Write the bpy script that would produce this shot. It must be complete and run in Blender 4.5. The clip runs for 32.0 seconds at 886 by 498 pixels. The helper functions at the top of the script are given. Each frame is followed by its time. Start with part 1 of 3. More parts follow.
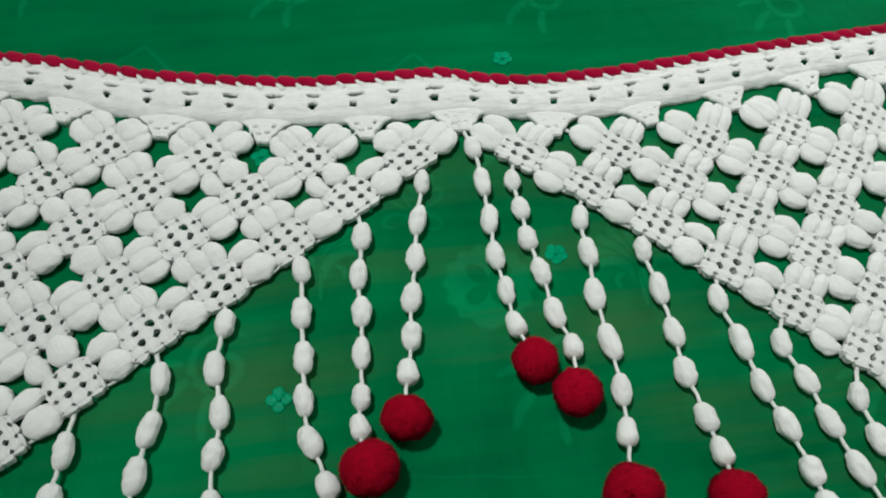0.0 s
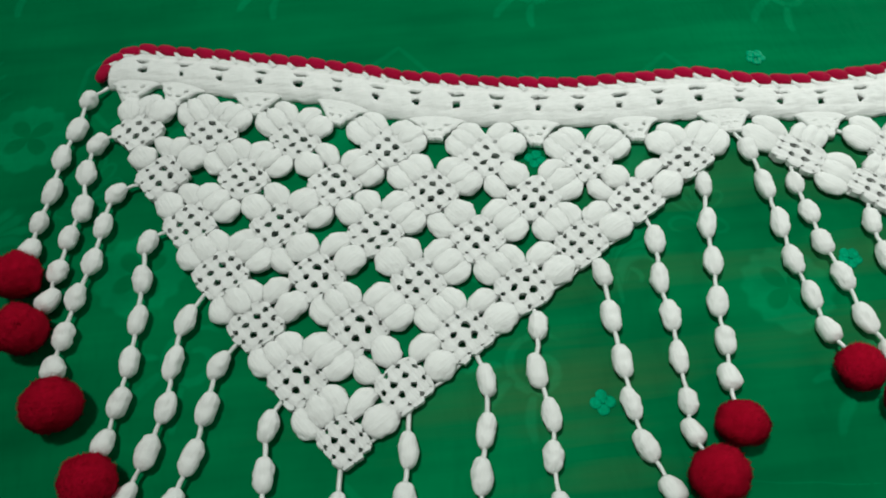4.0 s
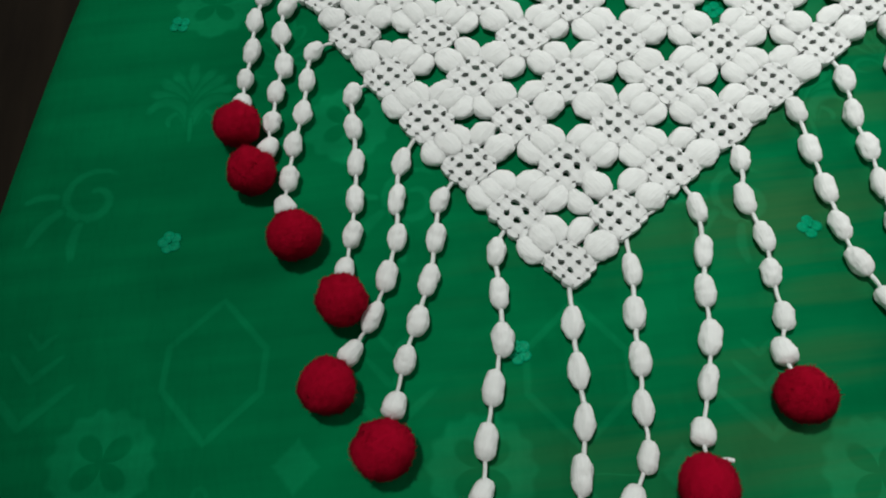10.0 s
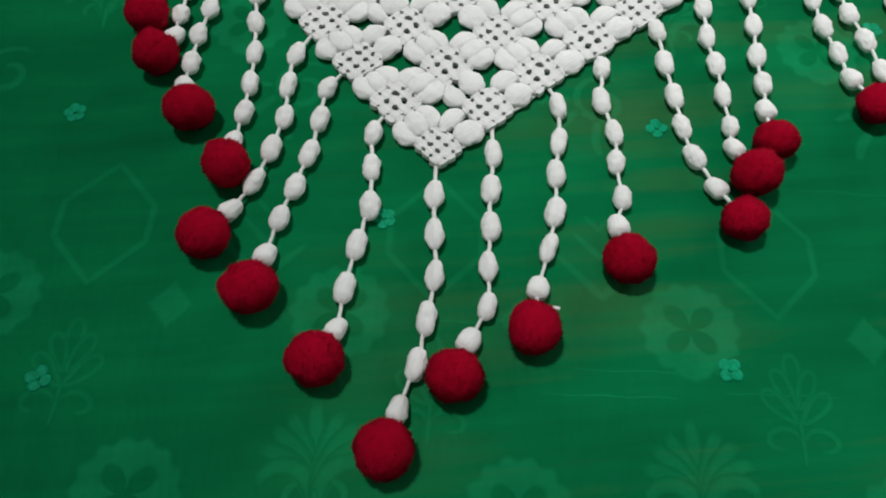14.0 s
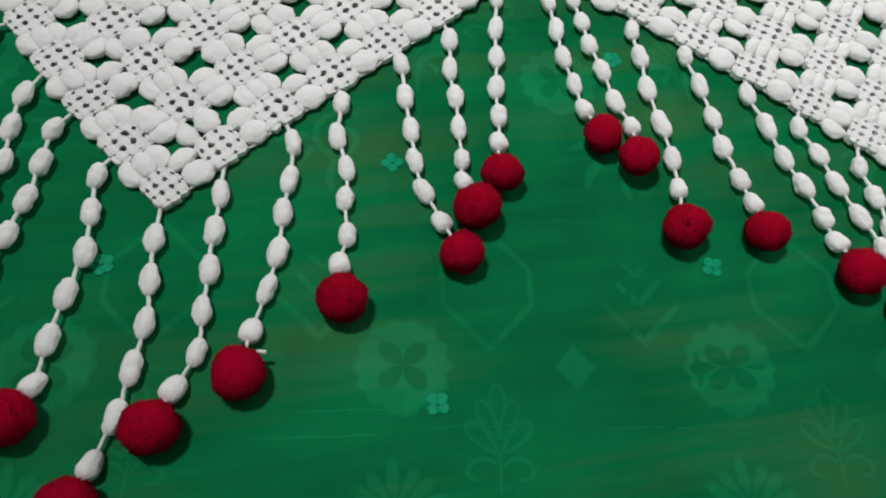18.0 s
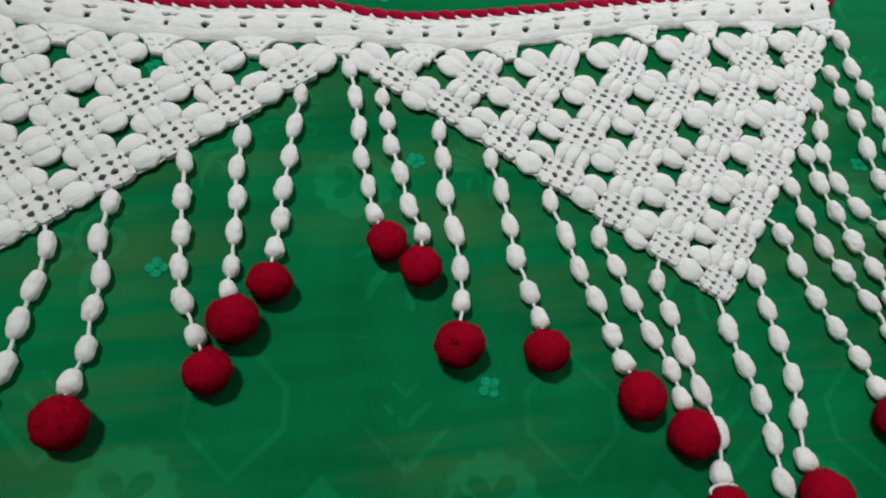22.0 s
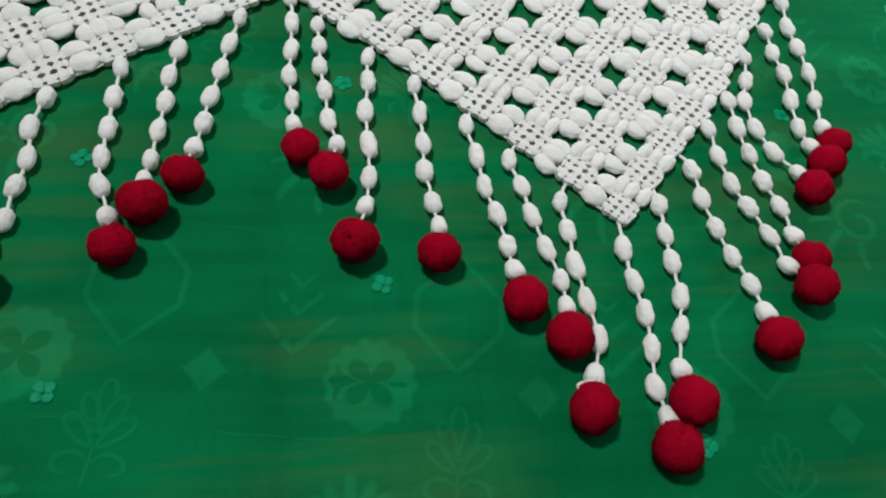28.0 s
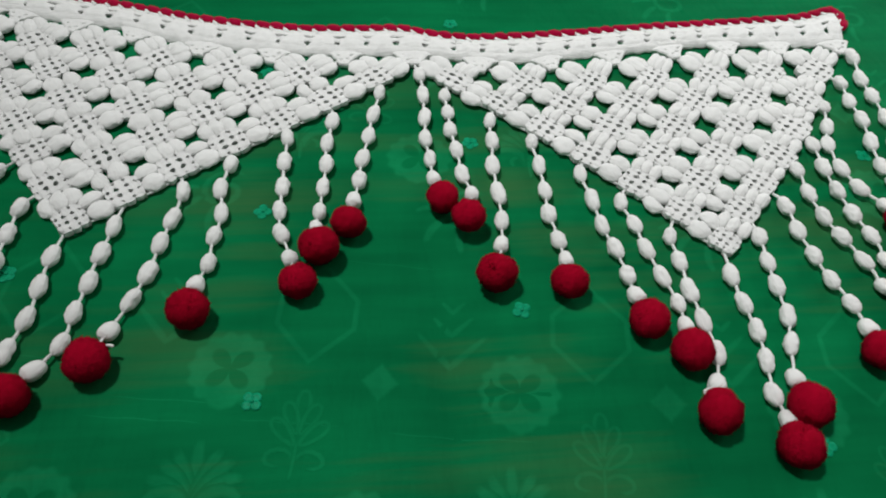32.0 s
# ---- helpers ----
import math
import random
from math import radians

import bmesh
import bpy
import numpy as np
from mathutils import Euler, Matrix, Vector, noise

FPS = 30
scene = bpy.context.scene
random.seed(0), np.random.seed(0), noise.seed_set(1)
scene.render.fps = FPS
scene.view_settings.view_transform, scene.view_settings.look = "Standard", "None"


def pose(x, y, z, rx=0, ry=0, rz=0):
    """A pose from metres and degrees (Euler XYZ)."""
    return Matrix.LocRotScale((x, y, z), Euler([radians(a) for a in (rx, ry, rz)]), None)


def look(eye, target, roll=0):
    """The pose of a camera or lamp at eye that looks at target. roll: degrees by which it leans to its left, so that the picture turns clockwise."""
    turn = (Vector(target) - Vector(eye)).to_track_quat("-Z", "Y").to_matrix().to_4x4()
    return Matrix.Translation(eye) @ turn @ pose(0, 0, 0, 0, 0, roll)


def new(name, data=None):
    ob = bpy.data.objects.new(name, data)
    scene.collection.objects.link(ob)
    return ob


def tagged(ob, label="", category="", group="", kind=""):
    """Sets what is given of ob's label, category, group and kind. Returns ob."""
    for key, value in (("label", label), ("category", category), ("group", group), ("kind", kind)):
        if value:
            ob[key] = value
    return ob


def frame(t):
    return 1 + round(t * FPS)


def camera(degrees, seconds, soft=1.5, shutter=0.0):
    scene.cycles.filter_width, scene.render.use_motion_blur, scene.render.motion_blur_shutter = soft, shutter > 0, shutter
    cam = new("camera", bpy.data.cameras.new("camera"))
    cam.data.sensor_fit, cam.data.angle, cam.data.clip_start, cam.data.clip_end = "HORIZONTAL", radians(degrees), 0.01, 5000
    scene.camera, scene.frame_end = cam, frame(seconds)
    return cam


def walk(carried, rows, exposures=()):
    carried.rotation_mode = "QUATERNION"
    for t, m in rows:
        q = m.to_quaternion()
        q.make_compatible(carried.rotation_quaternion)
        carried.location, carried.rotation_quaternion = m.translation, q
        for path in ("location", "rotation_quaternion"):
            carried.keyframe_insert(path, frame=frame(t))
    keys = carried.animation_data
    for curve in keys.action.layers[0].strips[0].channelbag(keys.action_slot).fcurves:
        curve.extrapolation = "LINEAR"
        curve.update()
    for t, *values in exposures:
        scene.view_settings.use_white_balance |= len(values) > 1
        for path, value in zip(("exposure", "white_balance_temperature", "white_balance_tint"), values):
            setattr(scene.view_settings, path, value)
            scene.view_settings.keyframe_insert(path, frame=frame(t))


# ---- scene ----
cam = camera(64.11, 32.0, soft=2.0)
PATH = [
    (0, -0.0955, -0.3767, 0.3428, 30.567, -2.211, -8.196),
    (0.5, -0.1252, -0.3712, 0.3448, 30.402, -1.269, -7.029),
    (1, -0.1482, -0.3673, 0.3456, 30.172, -0.517, -7.030),
    (1.5, -0.1729, -0.3665, 0.3446, 30.101, -0.384, -6.821),
    (2, -0.1931, -0.3654, 0.3439, 29.419, -0.886, -7.891),
    (2.5, -0.2099, -0.3603, 0.3416, 29.692, -0.556, -7.194),
    (4.5, -0.2530, -0.3506, 0.3455, 29.664, 0.359, -6.458),
    (5, -0.2736, -0.3469, 0.3443, 28.680, 0.896, -6.364),
    (5.5, -0.2899, -0.3432, 0.3423, 28.332, 0.994, -6.484),
    (6, -0.3053, -0.3413, 0.3387, 28.195, 0.887, -6.220),
    (6.5, -0.3165, -0.3468, 0.3423, 27.698, 1.177, -6.477),
    (7, -0.3258, -0.3537, 0.3434, 27.934, 2.479, -7.929),
    (7.5, -0.3277, -0.3579, 0.3382, 27.522, 1.546, -8.779),
    (8, -0.3373, -0.3563, 0.3350, 26.686, 1.270, -8.587),
    (8.5, -0.3463, -0.3638, 0.3342, 26.317, 1.749, -7.495),
    (9, -0.3499, -0.3790, 0.3367, 26.226, 2.130, -6.804),
    (9.5, -0.3535, -0.3909, 0.3361, 25.721, 2.359, -6.363),
    (10, -0.3462, -0.4013, 0.3350, 25.544, 1.881, -6.945),
    (10.5, -0.3424, -0.4113, 0.3348, 25.332, 1.682, -7.074),
    (11, -0.3425, -0.4272, 0.3351, 25.236, 1.083, -6.461),
    (11.5, -0.3405, -0.4407, 0.3364, 24.911, 0.851, -6.397),
    (12, -0.3369, -0.4536, 0.3390, 24.869, 0.550, -5.478),
    (12.5, -0.3298, -0.4648, 0.3386, 24.970, 0.377, -5.415),
    (13, -0.3212, -0.4756, 0.3370, 25.270, 0.051, -5.034),
    (13.5, -0.3103, -0.4832, 0.3365, 25.768, -0.735, -4.655),
    (14, -0.3006, -0.4880, 0.3361, 26.427, -1.257, -5.258),
    (14.5, -0.2832, -0.4985, 0.3359, 26.438, -2.838, -5.099),
    (15, -0.2727, -0.5028, 0.3329, 27.273, -3.622, -6.823),
    (15.5, -0.2589, -0.5021, 0.3362, 27.388, -4.221, -7.677),
    (17.5, -0.1964, -0.4983, 0.3483, 25.657, -6.187, -9.121),
    (18, -0.1856, -0.4835, 0.3548, 26.397, -5.044, -9.383),
    (18.5, -0.1785, -0.4637, 0.3554, 26.580, -4.992, -7.513),
    (19, -0.1606, -0.4567, 0.3546, 27.080, -5.763, -6.163),
    (19.5, -0.1470, -0.4517, 0.3597, 28.577, -5.787, -6.407),
    (20, -0.1314, -0.4573, 0.3634, 30.735, -5.664, -6.717),
    (20.5, -0.1115, -0.4613, 0.3636, 30.724, -5.819, -7.738),
    (21, -0.0932, -0.4625, 0.3634, 30.578, -6.862, -8.928),
    (21.5, -0.0802, -0.4603, 0.3626, 30.625, -7.450, -9.469),
    (22, -0.0677, -0.4619, 0.3630, 30.643, -7.724, -9.371),
    (22.5, -0.0574, -0.4656, 0.3606, 30.469, -7.948, -9.502),
    (23, -0.0488, -0.4706, 0.3595, 30.769, -7.938, -10.281),
    (23.5, -0.0418, -0.4736, 0.3595, 30.268, -7.958, -9.912),
    (24, -0.0332, -0.4757, 0.3599, 30.152, -8.254, -10.236),
    (24.5, -0.0265, -0.4798, 0.3595, 29.996, -8.405, -10.525),
    (25, -0.0260, -0.4849, 0.3604, 29.459, -8.407, -10.017),
    (25.5, -0.0229, -0.4896, 0.3577, 29.355, -8.183, -9.784),
    (27.5, -0.0017, -0.5298, 0.3567, 30.686, -7.876, -6.231),
    (28, -0.0045, -0.5354, 0.3585, 31.250, -7.619, -5.716),
    (28.5, -0.0020, -0.5397, 0.3580, 30.660, -7.320, -6.249),
    (29, 0.0009, -0.5360, 0.3620, 31.227, -7.029, -6.549),
    (29.5, 0.0009, -0.5336, 0.3709, 33.686, -6.090, -6.640),
    (29.8, -0.0071, -0.5407, 0.3837, 35.256, -5.250, -6.846),
    (30, -0.0115, -0.5461, 0.3849, 36.644, -4.949, -8.105),
    (30.5, -0.0261, -0.5621, 0.3838, 36.557, -5.383, -8.537),
    (31, -0.0418, -0.5698, 0.3867, 36.916, -4.044, -7.512),
    (31.5, -0.0540, -0.5793, 0.3897, 37.139, -3.035, -6.169),
    (32, -0.0661, -0.5861, 0.3953, 36.834, -3.128, -4.670),
]
EXPOSURES = [(0.0, -0.34, 6500, 6), (4.0, -0.22, 6500, 3), (8.0, -0.17, 6500, 6), (14.0, -0.10, 6500, 13), (18.0, -0.24, 6500, 15), (22.0, -0.42, 6500, 13), (27.0, -0.32, 6500, 13), (32.0, -0.28, 6500, 13)]
walk(cam, [(t, pose(x, y, z, a, b, c)) for t, x, y, z, a, b, c in PATH], EXPOSURES)

# ---- light: a room lamp high up, turned to the far end, and an added broad soft fill ----
world = bpy.data.worlds.new("room_light")
scene.world = world
world.use_nodes = True
world.node_tree.nodes["Background"].inputs[0].default_value = (0.95, 1.0, 0.96, 1)
world.node_tree.nodes["Background"].inputs[1].default_value = 0.15
lamp_data = bpy.data.lights.new("room_lamp", "SPOT")
# The cone and its aim are made up to dim the left side.
lamp_data.energy, lamp_data.shadow_soft_size, lamp_data.spot_size, lamp_data.spot_blend = 268, 0.09, radians(58), 1.0
lamp_data.color = (0.975, 1.0, 0.96)
room_lamp = new("room_lamp", lamp_data)
room_lamp.matrix_world = look((-0.75, 0.16, 2.6), (0.53, 0.10, 0))
# Added fill to brighten the far right end; stands for no known source.
right_fill_data = bpy.data.lights.new("right_fill", "AREA")
right_fill_data.shape, right_fill_data.size, right_fill_data.size_y, right_fill_data.energy = "RECTANGLE", 1.1, 0.8, 10
right_fill_data.color = (0.98, 1.0, 0.975)
right_fill = new("right_fill", right_fill_data)
right_fill.matrix_world = look((1.05, 0.72, 0.55), (0.3, -0.05, 0))


# ---- materials ----
def shader(name):
    m = bpy.data.materials.new(name)
    m.use_nodes = True
    n, l = m.node_tree.nodes, m.node_tree.links
    return m, n, l, n["Principled BSDF"]


def noise_node(n, l, coord, scale, detail=3.0, rough=0.55, stretch=None):
    t = n.new("ShaderNodeTexNoise")
    t.inputs["Scale"].default_value, t.inputs["Detail"].default_value, t.inputs["Roughness"].default_value = scale, detail, rough
    if stretch:
        mp = n.new("ShaderNodeMapping")
        mp.inputs["Scale"].default_value = stretch[:3]
        if len(stretch) > 3:
            mp.inputs["Rotation"].default_value = (0, 0, stretch[3])
        l.new(coord, mp.inputs["Vector"])
        coord = mp.outputs["Vector"]
    l.new(coord, t.inputs["Vector"])
    return t


def ramp_node(n, l, fac, stops):
    r = n.new("ShaderNodeValToRGB")
    while len(r.color_ramp.elements) < len(stops):
        r.color_ramp.elements.new(0.5)
    for e, (p, c) in zip(r.color_ramp.elements, stops):
        e.position, e.color = p, (*c, 1)
    l.new(fac, r.inputs["Fac"])
    return r


def bump_node(n, l, height, strength, distance, before=None):
    b = n.new("ShaderNodeBump")
    b.inputs["Strength"].default_value, b.inputs["Distance"].default_value = strength, distance
    l.new(height, b.inputs["Height"])
    if before:
        l.new(before.outputs["Normal"], b.inputs["Normal"])
    return b


def yarn(name, dark, light, strands, sheen, relief=0.55, soft=0.0):
    """Soft spun yarn: strands along x of each piece, fuzz over all."""
    m, n, l, p = shader(name)
    tc = n.new("ShaderNodeTexCoord")
    geo = n.new("ShaderNodeObjectInfo")
    fine = noise_node(n, l, tc.outputs["Object"], 900, 3, 0.6)
    strand = noise_node(n, l, tc.outputs["Object"], 1.0, 2, 0.5, strands)
    col = noise_node(n, l, tc.outputs["Object"], 140, 3, 0.6)
    mixv = n.new("ShaderNodeMath")
    mixv.operation = "MULTIPLY_ADD"
    mixv.inputs[1].default_value = 0.35
    l.new(geo.outputs["Random"], mixv.inputs[0])
    l.new(col.outputs["Fac"], mixv.inputs[2])
    r = ramp_node(n, l, mixv.outputs[0], [(0.3, dark), (0.85, light)])
    l.new(r.outputs["Color"], p.inputs["Base Color"])
    b1 = bump_node(n, l, strand.outputs["Fac"], relief, 0.0012)
    b2 = bump_node(n, l, fine.outputs["Fac"], 0.6 * relief, 0.0005, b1)
    l.new(b2.outputs["Normal"], p.inputs["Normal"])
    p.inputs["Roughness"].default_value = 0.95
    p.inputs["Specular IOR Level"].default_value = 0.06
    p.inputs["Sheen Weight"].default_value = sheen
    p.inputs["Sheen Roughness"].default_value = 0.5
    p.inputs["Subsurface Weight"].default_value = soft
    p.inputs["Subsurface Radius"].default_value = (1, 1, 1)
    p.inputs["Subsurface Scale"].default_value = 0.003
    return m


WHITE = yarn("white_yarn", (0.76, 0.765, 0.755), (0.84, 0.845, 0.835), (90, 520, 520), 0.1, 0.7, 0.5)
RED = yarn("red_yarn", (0.27, 0.0006, 0.011), (0.37, 0.0010, 0.019), (500, 500, 500), 0.0, 0.18)
REDCORD = yarn("red_edge_yarn", (0.31, 0.0012, 0.026), (0.40, 0.0025, 0.040), (120, 700, 700), 0.1)


def cloth_colour(n, l, base, brown_sheen):
    """Emerald threads, with a brownish sheen put into the colour as long streaks."""
    tc = n.new("ShaderNodeTexCoord")
    big = noise_node(n, l, tc.outputs["Object"], 1.0, 5, 0.62, (1.8, 32, 1, 0.13))
    patch = noise_node(n, l, tc.outputs["Object"], 4.0, 3, 0.5)
    tone = noise_node(n, l, tc.outputs["Object"], 1.0, 4, 0.6, (5, 60, 1, 0.13))
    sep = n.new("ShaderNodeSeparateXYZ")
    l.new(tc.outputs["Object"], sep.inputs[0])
    sheen_rows = n.new("ShaderNodeMapRange")
    sheen_rows.inputs["From Min"].default_value, sheen_rows.inputs["From Max"].default_value = -0.80, 0.10
    l.new(sep.outputs["Y"], sheen_rows.inputs["Value"])
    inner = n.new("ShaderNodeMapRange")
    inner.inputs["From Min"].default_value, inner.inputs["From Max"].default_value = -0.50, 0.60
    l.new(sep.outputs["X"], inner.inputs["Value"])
    where = ramp_node(n, l, sheen_rows.outputs["Result"], [(0.15, (0.1,) * 3), (0.42, (1,) * 3), (0.66, (0.9,) * 3), (0.84, (0.0,) * 3)])
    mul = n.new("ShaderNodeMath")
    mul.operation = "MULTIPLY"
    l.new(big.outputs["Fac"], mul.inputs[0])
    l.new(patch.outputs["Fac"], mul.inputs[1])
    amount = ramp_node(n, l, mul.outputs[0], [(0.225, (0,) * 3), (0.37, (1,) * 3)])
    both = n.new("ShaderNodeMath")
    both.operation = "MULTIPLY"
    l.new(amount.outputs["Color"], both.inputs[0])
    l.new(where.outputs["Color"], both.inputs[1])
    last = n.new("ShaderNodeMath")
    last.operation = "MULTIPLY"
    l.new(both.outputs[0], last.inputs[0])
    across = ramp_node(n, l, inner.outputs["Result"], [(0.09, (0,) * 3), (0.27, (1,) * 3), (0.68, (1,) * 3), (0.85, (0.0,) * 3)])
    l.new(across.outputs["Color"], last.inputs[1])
    ground = ramp_node(n, l, tone.outputs["Fac"], [(0.3, tuple(c * 0.86 for c in base)), (0.7, tuple(c * 1.1 for c in base))])
    # Soft light and dark of the satin, painted into the ground colour.
    wide = noise_node(n, l, tc.outputs["Object"], 1.0, 3, 0.55, (7, 13, 1, 0.5))
    shade = ramp_node(n, l, wide.outputs["Fac"], [(0.30, (0.80,) * 3), (0.70, (1.14,) * 3)])
    satin_shaded = n.new("ShaderNodeMixRGB")
    satin_shaded.blend_type = "MULTIPLY"
    satin_shaded.inputs[0].default_value = 1.0
    l.new(ground.outputs["Color"], satin_shaded.inputs[1])
    l.new(shade.outputs["Color"], satin_shaded.inputs[2])
    # The brown gleam on the satin is mixed in as colour.
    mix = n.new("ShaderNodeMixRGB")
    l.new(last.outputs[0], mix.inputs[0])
    l.new(satin_shaded.outputs[0], mix.inputs[1])
    mix.inputs[2].default_value = (*brown_sheen, 1)
    return tc, patch, mix.outputs[0]


def cloth_material(name, woven, gloss):
    """woven: how far raised pattern threads show, by the thread attribute of a motif."""
    m, n, l, p = shader(name)
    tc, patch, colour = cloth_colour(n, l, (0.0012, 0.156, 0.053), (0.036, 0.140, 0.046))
    if woven:
        at = n.new("ShaderNodeAttribute")
        at.attribute_name = "thread"
        grain = noise_node(n, l, tc.outputs["Object"], 38, 4, 0.75)
        g = ramp_node(n, l, grain.outputs["Fac"], [(0.3, (0.45,) * 3), (0.7, (1,) * 3)])
        mul = n.new("ShaderNodeMath")
        mul.operation = "MULTIPLY"
        l.new(at.outputs["Fac"], mul.inputs[0])
        l.new(g.outputs["Color"], mul.inputs[1])
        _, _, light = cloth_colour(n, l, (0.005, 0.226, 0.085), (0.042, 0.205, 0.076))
        mix = n.new("ShaderNodeMixRGB")
        l.new(mul.outputs[0], mix.inputs[0])
        l.new(colour, mix.inputs[1])
        l.new(light, mix.inputs[2])
        colour = mix.outputs[0]
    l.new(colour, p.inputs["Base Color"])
    weave = noise_node(n, l, tc.outputs["Object"], 1.0, 2, 0.6, (500, 2600, 1, 0.13))
    b = bump_node(n, l, weave.outputs["Fac"], 0.22, 0.0004)
    crease = noise_node(n, l, tc.outputs["Object"], 1.0, 4, 0.55, (22, 9, 1, 0.35))
    b = bump_node(n, l, patch.outputs["Fac"], 0.3, 0.008, b)
    b = bump_node(n, l, crease.outputs["Fac"], 0.5, 0.008, b)
    l.new(b.outputs["Normal"], p.inputs["Normal"])
    p.inputs["Roughness"].default_value = gloss
    p.inputs["Metallic"].default_value = 0.10
    p.inputs["Specular IOR Level"].default_value = 0.0
    return m


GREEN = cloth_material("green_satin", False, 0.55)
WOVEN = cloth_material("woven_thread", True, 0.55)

SEQUIN, n_, l_, p_ = shader("emerald_sequin")
tc_ = n_.new("ShaderNodeTexCoord")
g_ = noise_node(n_, l_, tc_.outputs["Object"], 420, 3, 0.6)
r_ = ramp_node(n_, l_, g_.outputs["Fac"], [(0.3, (0.0, 0.23, 0.10)), (0.7, (0.001, 0.34, 0.17))])
l_.new(r_.outputs["Color"], p_.inputs["Base Color"])
p_.inputs["Roughness"].default_value = 0.45
p_.inputs["Specular IOR Level"].default_value = 0.06

FLOOR, n_, l_, p_ = shader("dark_floor")
tc_ = n_.new("ShaderNodeTexCoord")
g_ = noise_node(n_, l_, tc_.outputs["Object"], 1.0, 5, 0.6, (30, 4, 1))
r_ = ramp_node(n_, l_, g_.outputs["Fac"], [(0.3, (0.010, 0.007, 0.005)), (0.7, (0.026, 0.018, 0.012))])
l_.new(r_.outputs["Color"], p_.inputs["Base Color"])
b_ = bump_node(n_, l_, g_.outputs["Fac"], 0.3, 0.003)
l_.new(b_.outputs["Normal"], p_.inputs["Normal"])
p_.inputs["Roughness"].default_value = 0.8
p_.inputs["Specular IOR Level"].default_value = 0.1


# ---- mesh helpers ----
def mesh_of(name, verts, faces, material, smooth=True):
    me = bpy.data.meshes.new(name)
    me.from_pydata([tuple(v) for v in verts], [], faces)
    me.materials.append(material)
    if smooth:
        me.polygons.foreach_set("use_smooth", [True] * len(me.polygons))
    me.update()
    return me


def child(name, me, parent, m=None, label=""):
    ob = new(name, me)
    ob.parent = parent
    if m is not None:
        ob.matrix_basis = m
    if label:
        ob["label"] = label
    return ob


def placed(x, y, z, turn, sx=1.0, sy=1.0, sz=1.0, tilt=0.0):
    return Matrix.LocRotScale((x, y, z), Euler((0, tilt, turn)), (sx, sy, sz))


def tuft(length, width, height, grooves, seed, power=2.4, rings=13, around=24, rough=0.05, taper=0.0, bow=0.0):
    """A plump bundle of yarn loops lying along x: grooved between its strands, pinched at both ends, bowed sideways."""
    rnd = random.Random(seed)
    phase, verts, faces = rnd.uniform(0, 6.28), [], []
    off = Vector((rnd.uniform(0, 50), rnd.uniform(0, 50), rnd.uniform(0, 50)))
    sway = [rough * 0.8 * noise.noise(Vector((3.0 * i / rings, seed * 0.37, 7.0))) for i in range(rings + 1)]
    for i in range(rings + 1):
        u = -1 + 2 * i / rings
        prof = max(0.0, 1 - abs(u) ** power) ** 0.5 * 0.97 + 0.05
        prof *= 1 + taper * u
        for k in range(around):
            a = 2 * math.pi * k / around
            g = 1 - 0.075 * abs(math.cos(grooves * 0.5 * (a + phase) + 0.9 * u + 0.8 * noise.noise(Vector((u * 2, a, seed))))) ** 14
            d = Vector((u * 1.5, math.cos(a), math.sin(a)))
            g *= 1 + rough * 2.2 * noise.noise(d * 1.3 + off) + rough * 0.8 * noise.noise(d * 2.9 + off) + rough * 0.8 * noise.noise(d * 6.0 + off) + rnd.gauss(0, 0.012)
            verts.append((u * length / 2 * (1 + rough * 0.5 * noise.noise(d * 1.7 - off)), (math.cos(a) * prof * g + sway[i]) * width / 2 + bow * (1 - u * u), (math.sin(a) * prof * g + 0.5 * sway[-i]) * height / 2))
    for i in range(rings):
        for k in range(around):
            q = (k + 1) % around
            faces.append((i * around + k, i * around + q, (i + 1) * around + q, (i + 1) * around + k))
    faces.append(tuple(range(around - 1, -1, -1)))
    faces.append(tuple(rings * around + k for k in range(around)))
    return verts, faces


def join(lists):
    verts, faces = [], []
    for v, f in lists:
        o = len(verts)
        verts += v
        faces += [tuple(i + o for i in q) for q in f]
    return verts, faces


def moved(vf, m):
    return [tuple(m @ Vector(v)) for v in vf[0]], vf[1]


def cord(points, radius, around=6, twist=0.0):
    """A round yarn through the points."""
    verts, faces = [], []
    pts = [Vector(p) for p in points]
    for i, p in enumerate(pts):
        d = (pts[min(i + 1, len(pts) - 1)] - pts[max(i - 1, 0)]).normalized()
        s = d.cross(Vector((0, 0, 1))).normalized()
        u = s.cross(d)
        for k in range(around):
            a = 2 * math.pi * k / around
            r = radius * (1 + 0.15 * math.sin(2 * a + twist * i))
            verts.append(tuple(p + s * math.cos(a) * r + u * math.sin(a) * r))
    for i in range(len(pts) - 1):
        for k in range(around):
            q = (k + 1) % around
            faces.append((i * around + k, i * around + q, (i + 1) * around + q, (i + 1) * around + k))
    return verts, faces


def spline(points, steps):
    """A smooth line through the points."""
    p = [Vector(q) for q in points]
    p = [p[0] * 2 - p[1]] + p + [p[-1] * 2 - p[-2]]
    out = []
    for i in range(1, len(p) - 2):
        for s in range(steps):
            t = s / steps
            out.append(0.5 * (2 * p[i] + (p[i + 1] - p[i - 1]) * t + (2 * p[i - 1] - 5 * p[i] + 4 * p[i + 1] - p[i + 2]) * t * t
                              + (3 * p[i] - p[i - 1] - 3 * p[i + 1] + p[i + 2]) * t ** 3))
    return out + [p[-2]]


